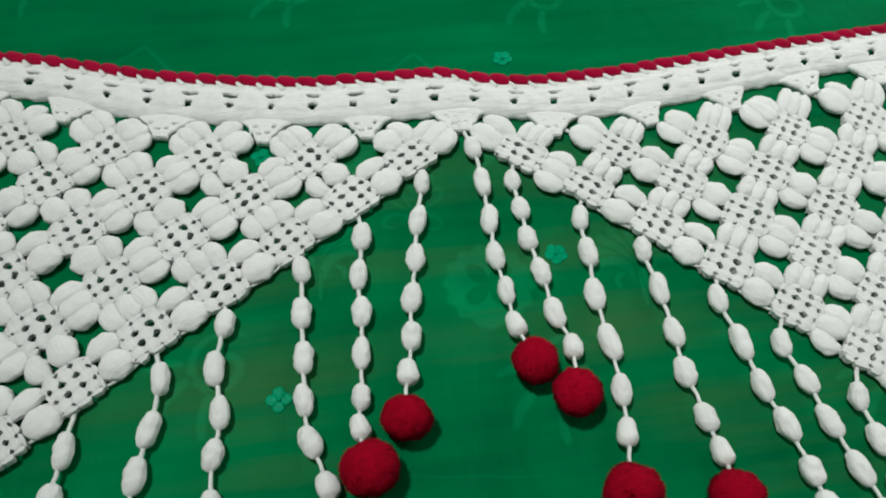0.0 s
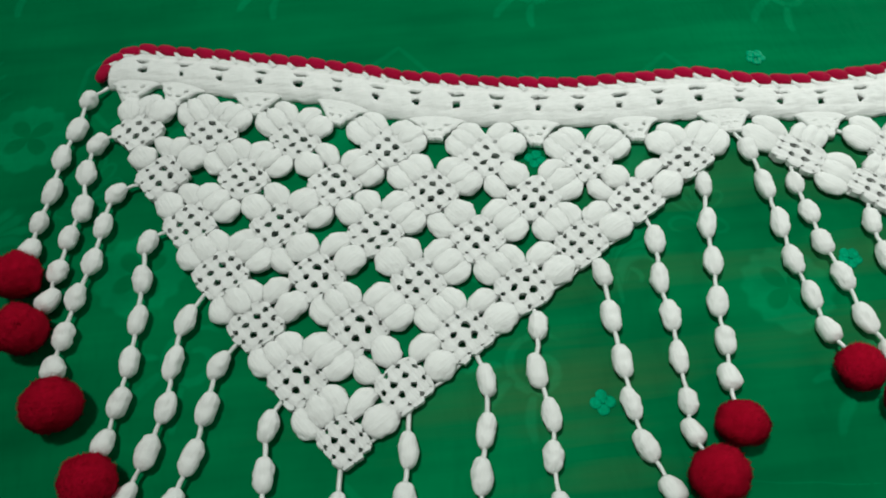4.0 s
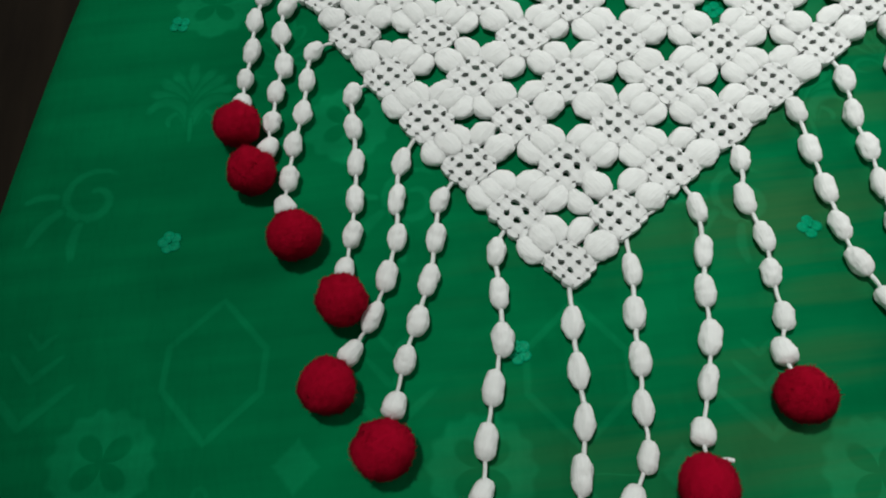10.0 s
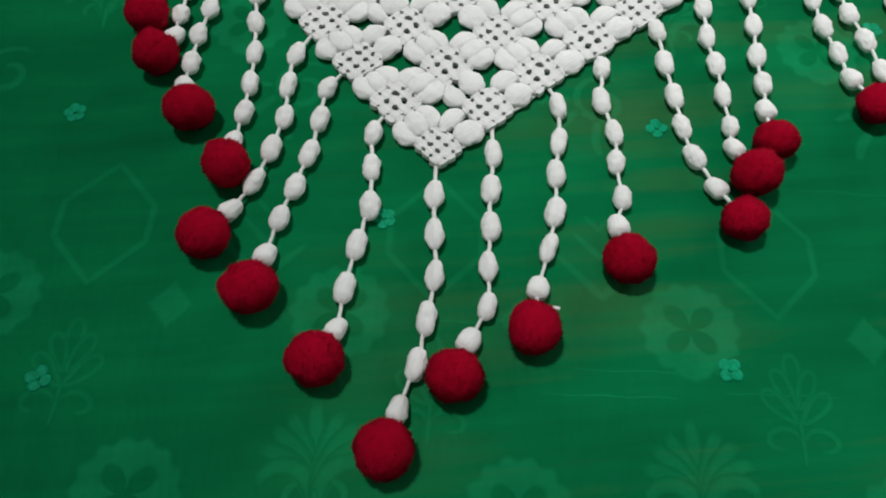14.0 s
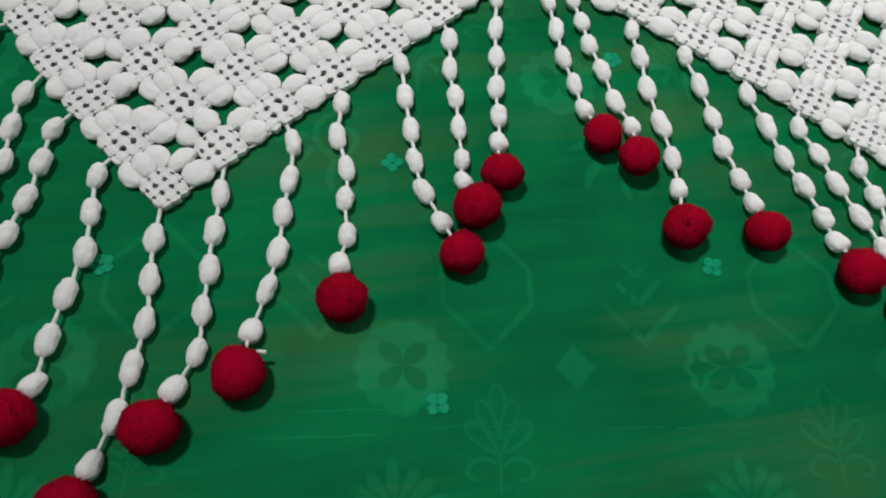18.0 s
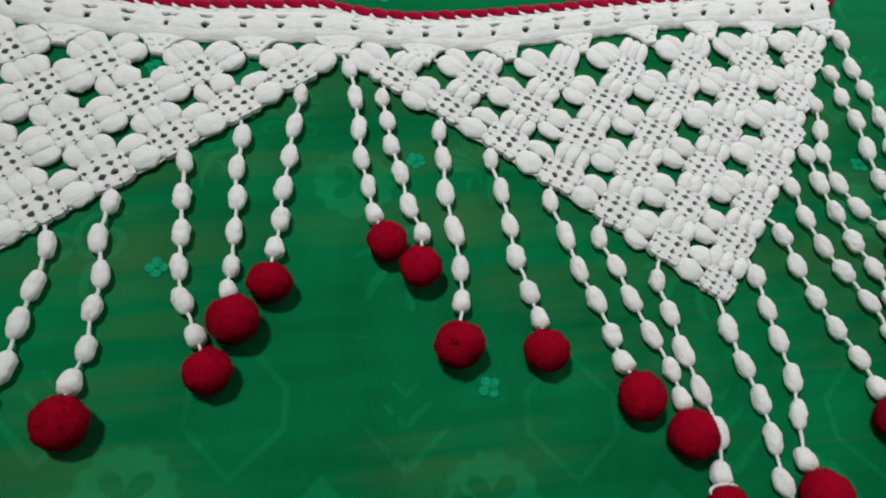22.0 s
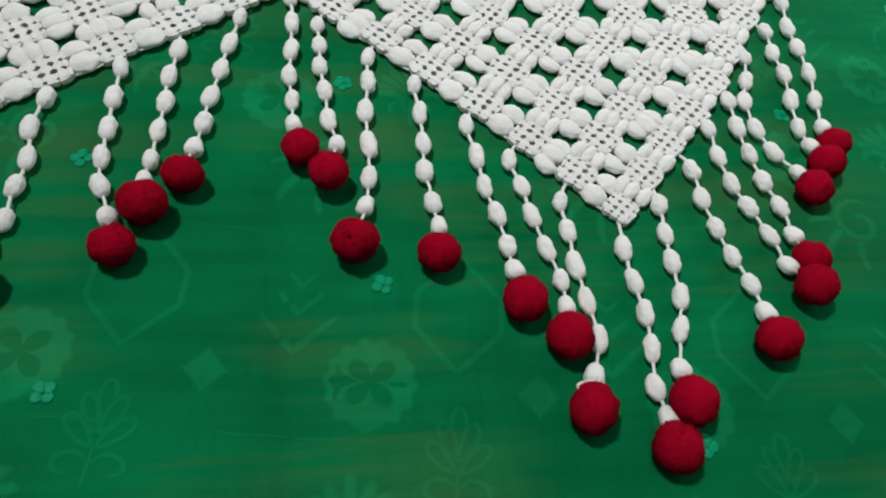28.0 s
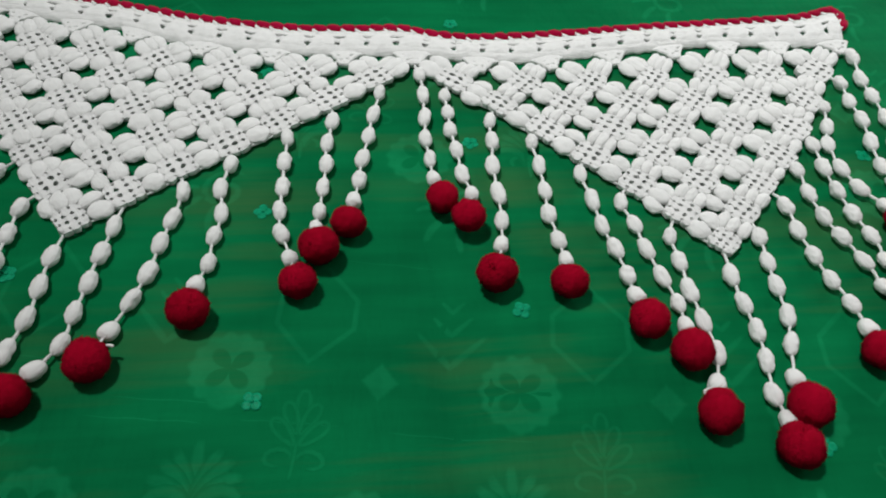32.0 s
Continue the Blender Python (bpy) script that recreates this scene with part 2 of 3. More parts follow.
# ---- floor and cloth ----
def cloth_height(x, y):
    """The gentle folds of the cloth; nearly flat under the valance."""
    h = 0.0012 * noise.noise(Vector((x * 5, y * 3, 0.3)))
    fold = x + 0.030 + 0.05 * (y + 0.3)
    h -= 0.0060 * math.exp(-math.hypot(fold, 0.002) / 0.030) * min(1, max(0, (-0.24 - y) * 9))
    far = min(1, max(0, (x - 0.40) / 0.15))
    h += far * (0.020 * noise.noise(Vector((x * 9 + y * 5, y * 4 - x * 3, 2.0))) + 0.007 * noise.noise(Vector((x * 24 + y * 13, y * 10 - x * 6, 4.0))))
    top = min(1, max(0, (y - 0.02) / 0.1))
    h += top * 0.014 * noise.noise(Vector((x * 8, y * 5, 5.0)))
    for fx, lean, deep, wide_ in ((-0.30, 0.2, 0.003, 0.02), (-0.06, 0.1, 0.005, 0.014), (0.03, -0.15, 0.004, 0.018), (0.21, 0.3, 0.004, 0.022), (0.47, 0.5, 0.007, 0.02), (0.56, 0.7, 0.006, 0.016)):
        h += min(1, max(0, (y + 0.01 + 0.25 * max(0, x - 0.42)) / 0.06)) * deep * math.exp(-((x - fx - lean * y) / wide_) ** 2)
    left = min(1, max(0, (-0.47 - x) / 0.1))
    h += left * 0.003 * noise.noise(Vector((x * 10, y * 4, 8.0)))
    return h


def cloth_edge(y):
    return -0.5505 + 0.186 * y - 0.02 * y * y + 0.003 * math.sin(y * 14)


fl = mesh_of("floor", [(-2.2, -2.4, -0.03), (2.4, -2.4, -0.03), (2.4, 2.0, -0.03), (-2.2, 2.0, -0.03)], [(0, 1, 2, 3)], FLOOR)
tagged(new("floor", fl), "dark brown floor below the green cloth", "floor", kind="structure")

cv, cf, NX, NY = [], [], 230, 190
for j in range(NY + 1):
    y = -1.15 + 1.75 * j / NY
    for i in range(NX + 1):
        s = i / NX
        x = cloth_edge(y) + (1.05 - cloth_edge(y)) * s
        cv.append((x, y, cloth_height(x, y) - ((0.013, 0.0035, 0.0006)[i] if i < 3 else 0.0)))
for j in range(NY):
    for i in range(NX):
        a = j * (NX + 1) + i
        cf.append((a, a + 1, a + NX + 2, a + NX + 1))
o = len(cv)
rim = [i for i in range(NX + 1)] + [j * (NX + 1) + NX for j in range(1, NY + 1)] + [NY * (NX + 1) + i for i in range(NX - 1, -1, -1)] + [j * (NX + 1) for j in range(NY - 1, 0, -1)]
cv += [(cv[i][0], cv[i][1], -0.0295) for i in rim]
cf += [(rim[k], o + k, o + (k + 1) % len(rim), rim[(k + 1) % len(rim)]) for k in range(len(rim))]
cloth = new("green_cloth", mesh_of("green_cloth", cv, cf, GREEN))
tagged(cloth, "emerald green satin cloth with woven motifs and sewn sequins, spread flat", "cloth")


# woven motifs: thin thread figures on the cloth, each place with the share of pattern thread there
def sheet_height(x, y):
    """The height of the cloth's own faces."""
    v = min(max((y + 1.15) / 1.75 * NY, 0), NY - 1e-6)
    u = min(max((x - cloth_edge(y)) / (1.05 - cloth_edge(y)) * NX, 0), NX - 1e-6)
    i, j = int(u), int(v)
    a = j * (NX + 1) + i
    fu, fv = u - i, v - j
    return (cv[a][2] * (1 - fu) + cv[a + 1][2] * fu) * (1 - fv) + (cv[a + NX + 1][2] * (1 - fu) + cv[a + NX + 2][2] * fu) * fv


def on_cloth(verts, faces, x, y, turn, size, lift):
    c, s = math.cos(turn), math.sin(turn)
    out = []
    for a, b, _ in verts:
        X, Y = x + size * (a * c - b * s), y + size * (a * s + b * c)
        out.append((X, Y, sheet_height(X, Y) + lift))
    return out, faces, [v[2] for v in verts]


def ribbon(points, width, closed=False):
    """A soft-edged thread line."""
    v, f, n = [], [], len(points)
    for i, (x, y) in enumerate(points):
        x0, y0 = points[(i - 1) % n] if closed or i else points[0]
        x1, y1 = points[(i + 1) % n] if closed or i < n - 1 else points[-1]
        d = math.hypot(x1 - x0, y1 - y0) or 1
        w = width if closed else width * (0.25 + 0.75 * math.sin(math.pi * (i + 0.5) / n) ** 0.6)
        nx, ny = -(y1 - y0) / d * w / 2, (x1 - x0) / d * w / 2
        for q, t in ((1, 0.0), (0.45, 0.9), (-0.45, 0.9), (-1, 0.0)):
            v.append((x + q * nx, y + q * ny, t if closed or 0 < i < n - 1 else 0.0))
    for i in range(n if closed else n - 1):
        q = (i + 1) % n
        for k in range(3):
            f.append((4 * i + k, 4 * i + k + 1, 4 * q + k + 1, 4 * q + k))
    return v, f


def leaf(length, width, turn, bend=0.0, x=0.0, y=0.0, steps=9):
    """A leaf from its foot at x, y, turning outwards on its way."""
    pts = []
    for t in range(steps + 1):
        pts.append((x, y))
        a = turn + bend * (t / steps) ** 1.6
        x, y = x + math.sin(a) * length / steps, y + math.cos(a) * length / steps
    return ribbon(pts, width)


def rings(radii, n, faded):
    v, f = [], []
    for r, t in zip(radii, faded):
        for k in range(n):
            a = 2 * math.pi * k / n
            v.append((r(a) * math.cos(a), r(a) * math.sin(a), t))
    for i in range(len(radii) - 1):
        for k in range(n):
            q = (k + 1) % n
            f.append((i * n + k, i * n + q, i * n + n + q, i * n + n + k))
    return v, f


def ring_flower():
    def outer(a):
        return 1.0 + 0.05 * math.cos(14 * a) + 0.16 * math.exp(-((a - 1.5 * math.pi) / 0.12) ** 2)

    def inner(a):
        return 0.02 + 0.60 * abs(math.sin(2 * a)) ** 0.9
    return [rings([lambda a: outer(a) + 0.05, lambda a: outer(a) - 0.06, lambda a: inner(a) + 0.10, lambda a: inner(a)], 112, (0, 1, 1, 0.0))]


def line(*corners, n=7):
    out = []
    for (a, b), (c, d) in zip(corners, corners[1:]):
        out += [(a + (c - a) * t / n, b + (d - b) * t / n) for t in range(n)]
    return out + [corners[-1]]


def hexagon():
    pts = line((0, 1.0), (0.68, 0.3), (0.68, -0.3), (0, -1.0), (-0.68, -0.3), (-0.68, 0.3), (0, 1.0))[:-1]
    return [ribbon(pts, 0.13, True)]


def fan():
    """A fan of curved leaves on a stem, the lowest pair curling down."""
    bits = [leaf(1.65, 0.36, 0.0, 0, 0, -0.2)]
    for s in (-1, 1):
        bits += [leaf(1.62, 0.38, s * 0.14, s * 0.45, 0, -0.3), leaf(1.55, 0.40, s * 0.22, s * 0.9, 0, -0.3), leaf(1.5, 0.38, s * 0.28, s * 1.5, 0, -0.35), leaf(1.55, 0.32, s * 0.15, s * 3.2, 0, -0.35), leaf(0.5, 0.16, s * 1.9, s * 2.6, s * 0.25, 0.1)]
    bits.append(leaf(0.7, 0.13, math.pi))
    return bits


def petal_loop(x, y, length, width, turn, n=18):
    pts = []
    for k in range(n):
        a = 2 * math.pi * k / n
        u, w = length * 0.5 * (1 - math.cos(a)), width * 0.5 * math.sin(a) * (0.45 + 0.55 * (1 - math.cos(a)) / 2)
        pts.append((x + u * math.sin(turn) + w * math.cos(turn), y + u * math.cos(turn) - w * math.sin(turn)))
    return ribbon(pts, 0.14, True)


def sprig():
    """An upright sprig of outlined leaves over two curls."""
    bits = [petal_loop(0, 0.45, 1.0, 0.46, 0.0)]
    for s in (-1, 1):
        bits += [petal_loop(s * 0.05, 0.20, 0.95, 0.44, s * 0.42), petal_loop(s * 0.08, -0.12, 0.95, 0.46, s * 0.78)]
        bits.append(ribbon([(s * (0.42 - 0.36 * math.cos(0.55 * t)), -0.55 + (0.32 - 0.015 * t) * math.sin(0.55 * t)) for t in range(10)], 0.17))
    bits.append(leaf(1.1, 0.12, math.pi, 0.1))
    return bits


def chevron():
    """Three stacked chevrons, the lowest the widest."""
    return [ribbon(line((-w, h + 1.0 * w), (0, h), (w, h + 1.0 * w)), 0.16 + 0.13 * w) for w, h in ((0.36, 1.63), (0.64, 0.86), (1.05, -0.18))]


def scroll():
    sp = [((1.0 - 0.043 * t) * math.cos(0.42 * t + 0.6), (1.0 - 0.043 * t) * math.sin(0.42 * t + 0.6)) for t in range(19)]
    return [ribbon(sp, 0.34), leaf(1.5, 0.4, -2.0, -0.9, -0.75, -0.1), leaf(1.3, 0.36, -2.6, -0.8, -0.35, -0.6), leaf(1.1, 0.3, -1.2, -1.0, -0.85, 0.3)]


def small_diamond():
    def side(a):
        return 1 / (abs(math.cos(a)) / 0.9 + abs(math.sin(a))) * (1 + 0.03 * math.cos(16 * a))
    return [rings([lambda a: 1.12 * side(a), lambda a: 0.85 * side(a), lambda a: 0.02], 32, (0, 1, 0.9))]


def motif(name, shape, x, y, turn, size, dense=1.0):
    if x - 1.6 * size < cloth_edge(y) or x > 1.0:
        return
    whole = None
    for k, (pv, pf) in enumerate(shape()):
        v, f, share = on_cloth(pv, pf, x, y, turn, size, 0.00003 + 0.000012 * k)
        piece = name if whole is None else "woven_leaf"
        me = mesh_of(piece, v, f, WOVEN)
        at = me.attributes.new("thread", "FLOAT", "POINT")
        at.data.foreach_set("value", [0.88 * q * dense for q in share])
        ob = child(piece, me, whole or cloth)
        whole = whole or ob


SLANT = -0.14
for row in (0, 1):
    for k in range(-1, 8):
        x, y = -0.5090 + 0.1757 * k + 0.049 * row, -0.3290 - 0.0245 * k + 0.279 * row
        motif("woven_ring_flower", ring_flower, x, y, SLANT, 0.0245)
        motif("woven_diamond", small_diamond, x + 0.0905, y - 0.0130, SLANT, 0.0125, 0.85)
        motif("woven_hexagon", hexagon, x + 0.0520, y + 0.0385, SLANT, 0.036, 0.72)
        motif("woven_chevron", chevron, x + 0.1350, y + 0.0005, SLANT, 0.0220, 0.75)
        motif("woven_sprig", sprig, x + 0.0420, y - 0.0480, SLANT, 0.0215, 0.65)
        motif("woven_ring_flower", ring_flower, x + 0.0770, y - 0.1040, SLANT, 0.0245)
        motif("woven_fern", fan, x + 0.1620, y - 0.1090, SLANT + 0.1, 0.028, 0.95)
        motif("woven_scroll", scroll, x - 0.0170, y + 0.1450, SLANT + 0.3, 0.020, 1.0)


def slub(length):
    return lambda: [ribbon([(length * (q / 18 - 0.5), 0.35 * math.sin(q * 0.9 + length)) for q in range(19)], 1.1)]


for x, y, length in ((-0.178, -0.3985, 95), (-0.120, -0.4150, 60), (-0.205, -0.4080, 70), (-0.060, -0.3030, 80), (-0.265, -0.3650, 60), (-0.020, -0.4290, 90)):
    motif("slub_thread", slub(length), x, y, SLANT + 0.02, 0.0010, 0.9)


# sequin flowers sewn on the cloth
def sequin_mesh(petals, seed):
    rnd, bits = random.Random(seed), []
    for k in range(petals):
        a = 2 * math.pi * k / petals + rnd.uniform(-0.12, 0.12)
        v, f, n = [(0.0046 * math.cos(a), 0.0046 * math.sin(a), 0.0006)], [], 14
        for ring, (rr, zz) in enumerate(((0.6, 0.0006), (1.0, 0.0008), (0.98, 0.0002))):
            for i in range(n):
                b = 2 * math.pi * i / n
                v.append((0.0046 * math.cos(a) + 0.0040 * rr * math.cos(b), 0.0046 * math.sin(a) + 0.0040 * rr * math.sin(b), zz + rnd.uniform(-0.0002, 0.0002)))
        for i in range(n):
            q = (i + 1) % n
            f.append((0, 1 + i, 1 + q))
            for ring in range(2):
                f.append((1 + ring * n + i, 1 + ring * n + n + i, 1 + ring * n + n + q, 1 + ring * n + q))
        bits.append((v, f))
    bead = tuft(0.0028, 0.0028, 0.0016, 2, seed, 2, 6, 8, 0.0)
    bits.append(moved(bead, Matrix.Translation((0, 0, 0.0016))))
    return mesh_of("sequin", *join(bits), SEQUIN)


SEQUINS = [sequin_mesh(4, 3), sequin_mesh(5, 4), sequin_mesh(4, 5)]
for k, (x, y) in enumerate(((-0.4830, -0.0631), (-0.4822, -0.2169), (-0.1465, -0.2544), (-0.4784, -0.3755), (-0.3080, -0.3015), (-0.1430, -0.4005), (0.0279, -0.3441), (0.0096, -0.1887),
                            (0.1960, -0.4483), (-0.1531, -0.1016), (0.0071, -0.0356), (0.3298, -0.2116), (0.4789, -0.0900))):
    child("sequin", SEQUINS[k % 3], cloth, placed(x, y, cloth_height(x, y), 0.5 + 1.3 * k, 0.78, 0.78, 0.7))


# ---- the crochet valance ----
valance = new("crochet_valance")
tagged(valance, "white crochet valance with red edging and pompom tassels on green cloth", "valance")

TOP = [(-0.412, 0.006), (-0.399, 0.012), (-0.3766, 0.008), (-0.34, 0), (-0.304, -0.0085), (-0.2675, -0.018), (-0.232, -0.0292), (-0.1965, -0.0375), (-0.161, -0.0437), (-0.1254, -0.0485), (-0.0888, -0.0492), (-0.0516, -0.0488),
       (-0.034, -0.0495), (-0.017, -0.0555), (0.0105, -0.0615), (0.0387, -0.0622), (0.0814, -0.0598), (0.125, -0.0555), (0.185, -0.0488), (0.246, -0.0436), (0.301, -0.0385), (0.348, -0.033), (0.368, -0.0255), (0.3815, -0.0205)]
LOW = [(-0.4145, -0.0165), (-0.386, -0.0185), (-0.336, -0.0325), (-0.285, -0.0435), (-0.228, -0.064), (-0.167, -0.0755), (-0.114, -0.0815), (-0.057, -0.0828), (-0.03, -0.083),
       (0.003, -0.089), (0.03, -0.093), (0.064, -0.0938), (0.126, -0.087), (0.179, -0.08), (0.233, -0.0735), (0.283, -0.0725), (0.338, -0.074), (0.373, -0.0705)]
TOP_LINE, LOW_LINE = spline([(x, y, 0) for x, y in TOP], 8), spline([(x, y, 0) for x, y in LOW], 8)


def along(points, s):
    """The place at the share s of a line's length."""
    q = s * (len(points) - 1)
    i = min(int(q), len(points) - 2)
    return points[i].lerp(points[i + 1], q - i)


def even(points, n):
    d = [0.0]
    for a, b in zip(points, points[1:]):
        d.append(d[-1] + (b - a).length)
    out, i = [], 0
    for k in range(n + 1):
        w = d[-1] * k / n
        while i < len(d) - 2 and d[i + 1] < w:
            i += 1
        out.append(points[i].lerp(points[i + 1], (w - d[i]) / max(1e-9, d[i + 1] - d[i])))
    return out


NU, NV, HOLES = 560, 30, 31.5
top_e, low_e = even(TOP_LINE, NU), even(LOW_LINE, NU)
bv = []
for i in range(NU + 1):
    s = i / NU
    post = s * HOLES + 0.14
    for j in range(NV + 1):
        w = j / NV
        p = low_e[i].lerp(top_e[i], w)
        z = 0.0055 * (1 - abs(2 * w - 1) ** 6)
        z += 0.0016 * abs(math.sin(post * math.pi)) ** 0.7 * math.exp(-((w - 0.47) / 0.24) ** 4) - 0.0004 * math.exp(-((w - 0.23) / 0.03) ** 2) - 0.0007 * math.exp(-((w - 0.72) / 0.025) ** 2)
        z += 0.0009 * noise.noise(Vector((s * 110, w * 2.5, 1)))
        z += 0.0005 * noise.noise(Vector((s * 260, w * 7, 4)))
        jit = 0.0009 * noise.noise(Vector((s * 110, w * 3, 9)))
        if j == 0:
            jit -= 0.0008 * abs(math.sin(post * math.pi * 2))
        bv.append((p.x + jit * 0.5, p.y + jit, 0.001 + max(0.0, z)))
bf = []
for i in range(NU):
    post = (i + 0.5) / NU * HOLES + 0.14
    for j in range(NV):
        w = (j + 0.5) / NV
        k = round(post)
        rnd = random.Random(k * 7 + 1)
        a0, a1 = rnd.uniform(0.15, 0.27), rnd.uniform(0.08, 0.125)
        low = ((post - k) / a1) ** 2 + ((w - 0.35) / 0.085) ** 2 < 1
        high = ((post - k - rnd.uniform(-0.03, 0.06)) / a0) ** 2 + ((w - 0.59) / rnd.uniform(0.045, 0.07)) ** 2 < 1
        if low or high:
            continue
        a = i * (NV + 1) + j
        bf.append((a, a + NV + 1, a + NV + 2, a + 1))
band = child("band", mesh_of("band", bv, bf, WHITE), valance, None, "white crochet heading band with pairs of small holes")
thick = band.modifiers.new("thickness", "SOLIDIFY")
thick.thickness, thick.offset = 0.0038, -1

def spike(seed):
    """A slanted end of a white stitch, thick at its foot and pointed."""
    rnd, v, f, n = random.Random(seed), [], [], 8
    for i in range(7):
        u = i / 6
        r = 0.0030 * (1 - u) ** 0.8 + 0.0002
        for k in range(n):
            a = 2 * math.pi * k / n
            v.append((0.0105 * u, r * math.cos(a) * rnd.uniform(0.9, 1.1) + 0.0012 * u * u, 0.8 * r * math.sin(a)))
    for i in range(6):
        f += [(i * n + k, i * n + (k + 1) % n, i * n + n + (k + 1) % n, i * n + n + k) for k in range(n)]
    f.append(tuple(range(n - 1, -1, -1)))
    f.append(tuple(6 * n + k for k in range(n)))
    return mesh_of("white_stitch", v, f, WHITE)


# red stitches along the heading and round its two ends
EDGE = [tuft(0.0168, 0.0082, 0.0072, 2, 40 + k, 1.7, 10, 12, 0.12) for k in range(4)]
TEETH = [spike(50 + k) for k in range(3)]
EDGE = [mesh_of("red_stitch", v, f, REDCORD) for v, f in EDGE]
hem = [Vector((-0.4185, -0.012, 0)), Vector((-0.4170, 0.000, 0))] + [p + Vector((0, 0.0004, 0)) for p in TOP_LINE] + [Vector((0.3868, -0.032, 0)), Vector((0.3810, -0.052, 0))]
hem = even(hem, 69)
for k in range(69):
    a, b = hem[k], hem[k + 1]
    c = (a + b) / 2
    child("red_stitch", EDGE[k % 4], band, placed(c.x, c.y, 0.0050, math.atan2(b.y - a.y, b.x - a.x) - 0.25, 1, 1, 1))
    d = (b - a).normalized()
    child("white_stitch", TEETH[k % 3], band, placed(b.x + d.x * 0.004 + d.y * 0.0068, b.y + d.y * 0.004 - d.x * 0.0068, 0.0045, math.atan2(d.y, d.x) + 2.3, 0.85, 0.8, 0.9, -0.28))


# lace panels: a slanted lattice of mesh squares joined by plump puffs
def lattice(c):
    def place(i, j):
        terms = [(a, b) for a in range(4) for b in range(4 - a)]
        return Vector((sum(q[0] * i ** a * j ** b for q, (a, b) in zip(c, terms)), sum(q[1] * i ** a * j ** b for q, (a, b) in zip(c, terms)), 0))
    return place


LEFT = lattice([(-0.27504, -0.25950), (0.02939, 0.02344), (0.00155, -0.00020), (-0.00010, 0.00005), (-0.02275, 0.03176), (0.00159, 0.00124), (-0.00024, -0.00031), (0.00080, -0.00003), (-0.00042, 0.00011), (-0.00004, 0.00006)])
RIGHT = lattice([(0.18146, -0.29575), (0.02174, 0.02688), (0.00088, -0.00039), (-0.00008, 0.00017), (-0.02161, 0.02588), (-0.00007, 0.00340), (0.00005, -0.00015), (-0.00189, 0.00117), (0.00007, -0.00068), (0.00009, -0.00010)])


def mesh_square(seed):
    """A square of close-worked blocks of trebles with a narrow border, and a small hole at every corner where blocks meet."""
    rnd, verts, faces = random.Random(seed), [], []
    off = Vector((seed * 2.3, seed * 1.1, 0))
    lines = (-0.0125, -0.0098, -0.0036, 0.0036, 0.0098, 0.0125)
    cut = {}
    for a in range(6):
        for b in range(6):
            rim, corner = a in (0, 5) or b in (0, 5), a in (1, 4) and b in (1, 4)
            cut[(a, b)] = rnd.uniform(0.0005, 0.0015) if rim else rnd.uniform(0.0001, 0.0006) if corner else rnd.uniform(0.0018, 0.0024) if a in (2, 3) and b in (2, 3) else rnd.uniform(0.0009, 0.0019)
    for a, b in ((0, 0), (0, 5), (5, 0), (5, 5)):
        cut[(a, b)] = 0.0026

    def bend(x, y, z):
        w = noise.noise_vector(Vector((x, y, 0)) * 240 + off)
        f = noise.noise_vector(Vector((x, y, 0)) * 800 - off)
        far = math.hypot(x, y)
        x, y = (x * 0.0150 / far, y * 0.0150 / far) if far > 0.0150 else (x, y)
        low = 0.0012 * (max(0, far - 0.0105) / 0.0060) ** 2
        return (x + 0.0013 * w.x + 0.0005 * f.x, y + 0.0013 * w.y + 0.0005 * f.y, z - low + 0.0006 * w.z + 0.0002 * f.z)
    for a in range(5):
        for b in range(5):
            cx, cy, ring = (lines[a] + lines[a + 1]) / 2, (lines[b] + lines[b + 1]) / 2, []
            hx, hy = (lines[a + 1] - lines[a]) / 2, (lines[b + 1] - lines[b]) / 2
            for sx, sy in ((1, 1), (-1, 1), (-1, -1), (1, -1)):
                c = cut[(a + (sx > 0), b + (sy > 0))]
                ux, uy = min(c, 0.9 * hx), min(c, 0.9 * hy)
                p, m, q = (sx * hx, sy * (hy - uy)), (sx * (hx - 0.62 * ux), sy * (hy - 0.62 * uy)), (sx * (hx - ux), sy * hy)
                ring += [p, m, q] if sx * sy > 0 else [q, m, p]
            o, n = len(verts), len(ring)
            verts.append(bend(cx, cy, 0.0067))
            for share, z in ((0.6, 0.0067), (1.0, 0.00666), (1.0, 0.0066), (0.98, 0.0048), (0.86, 0.0026)):
                verts += [bend(cx + x * share, cy + y * share, z) for x, y in ring]
            for k in range(n):
                q = (k + 1) % n
                faces.append((o, o + 1 + k, o + 1 + q))
                for i in (0, 2, 3):
                    faces.append((o + 1 + i * n + k, o + 1 + i * n + n + k, o + 1 + i * n + n + q, o + 1 + i * n + q))
    return mesh_of("mesh_square", verts, faces, WHITE)


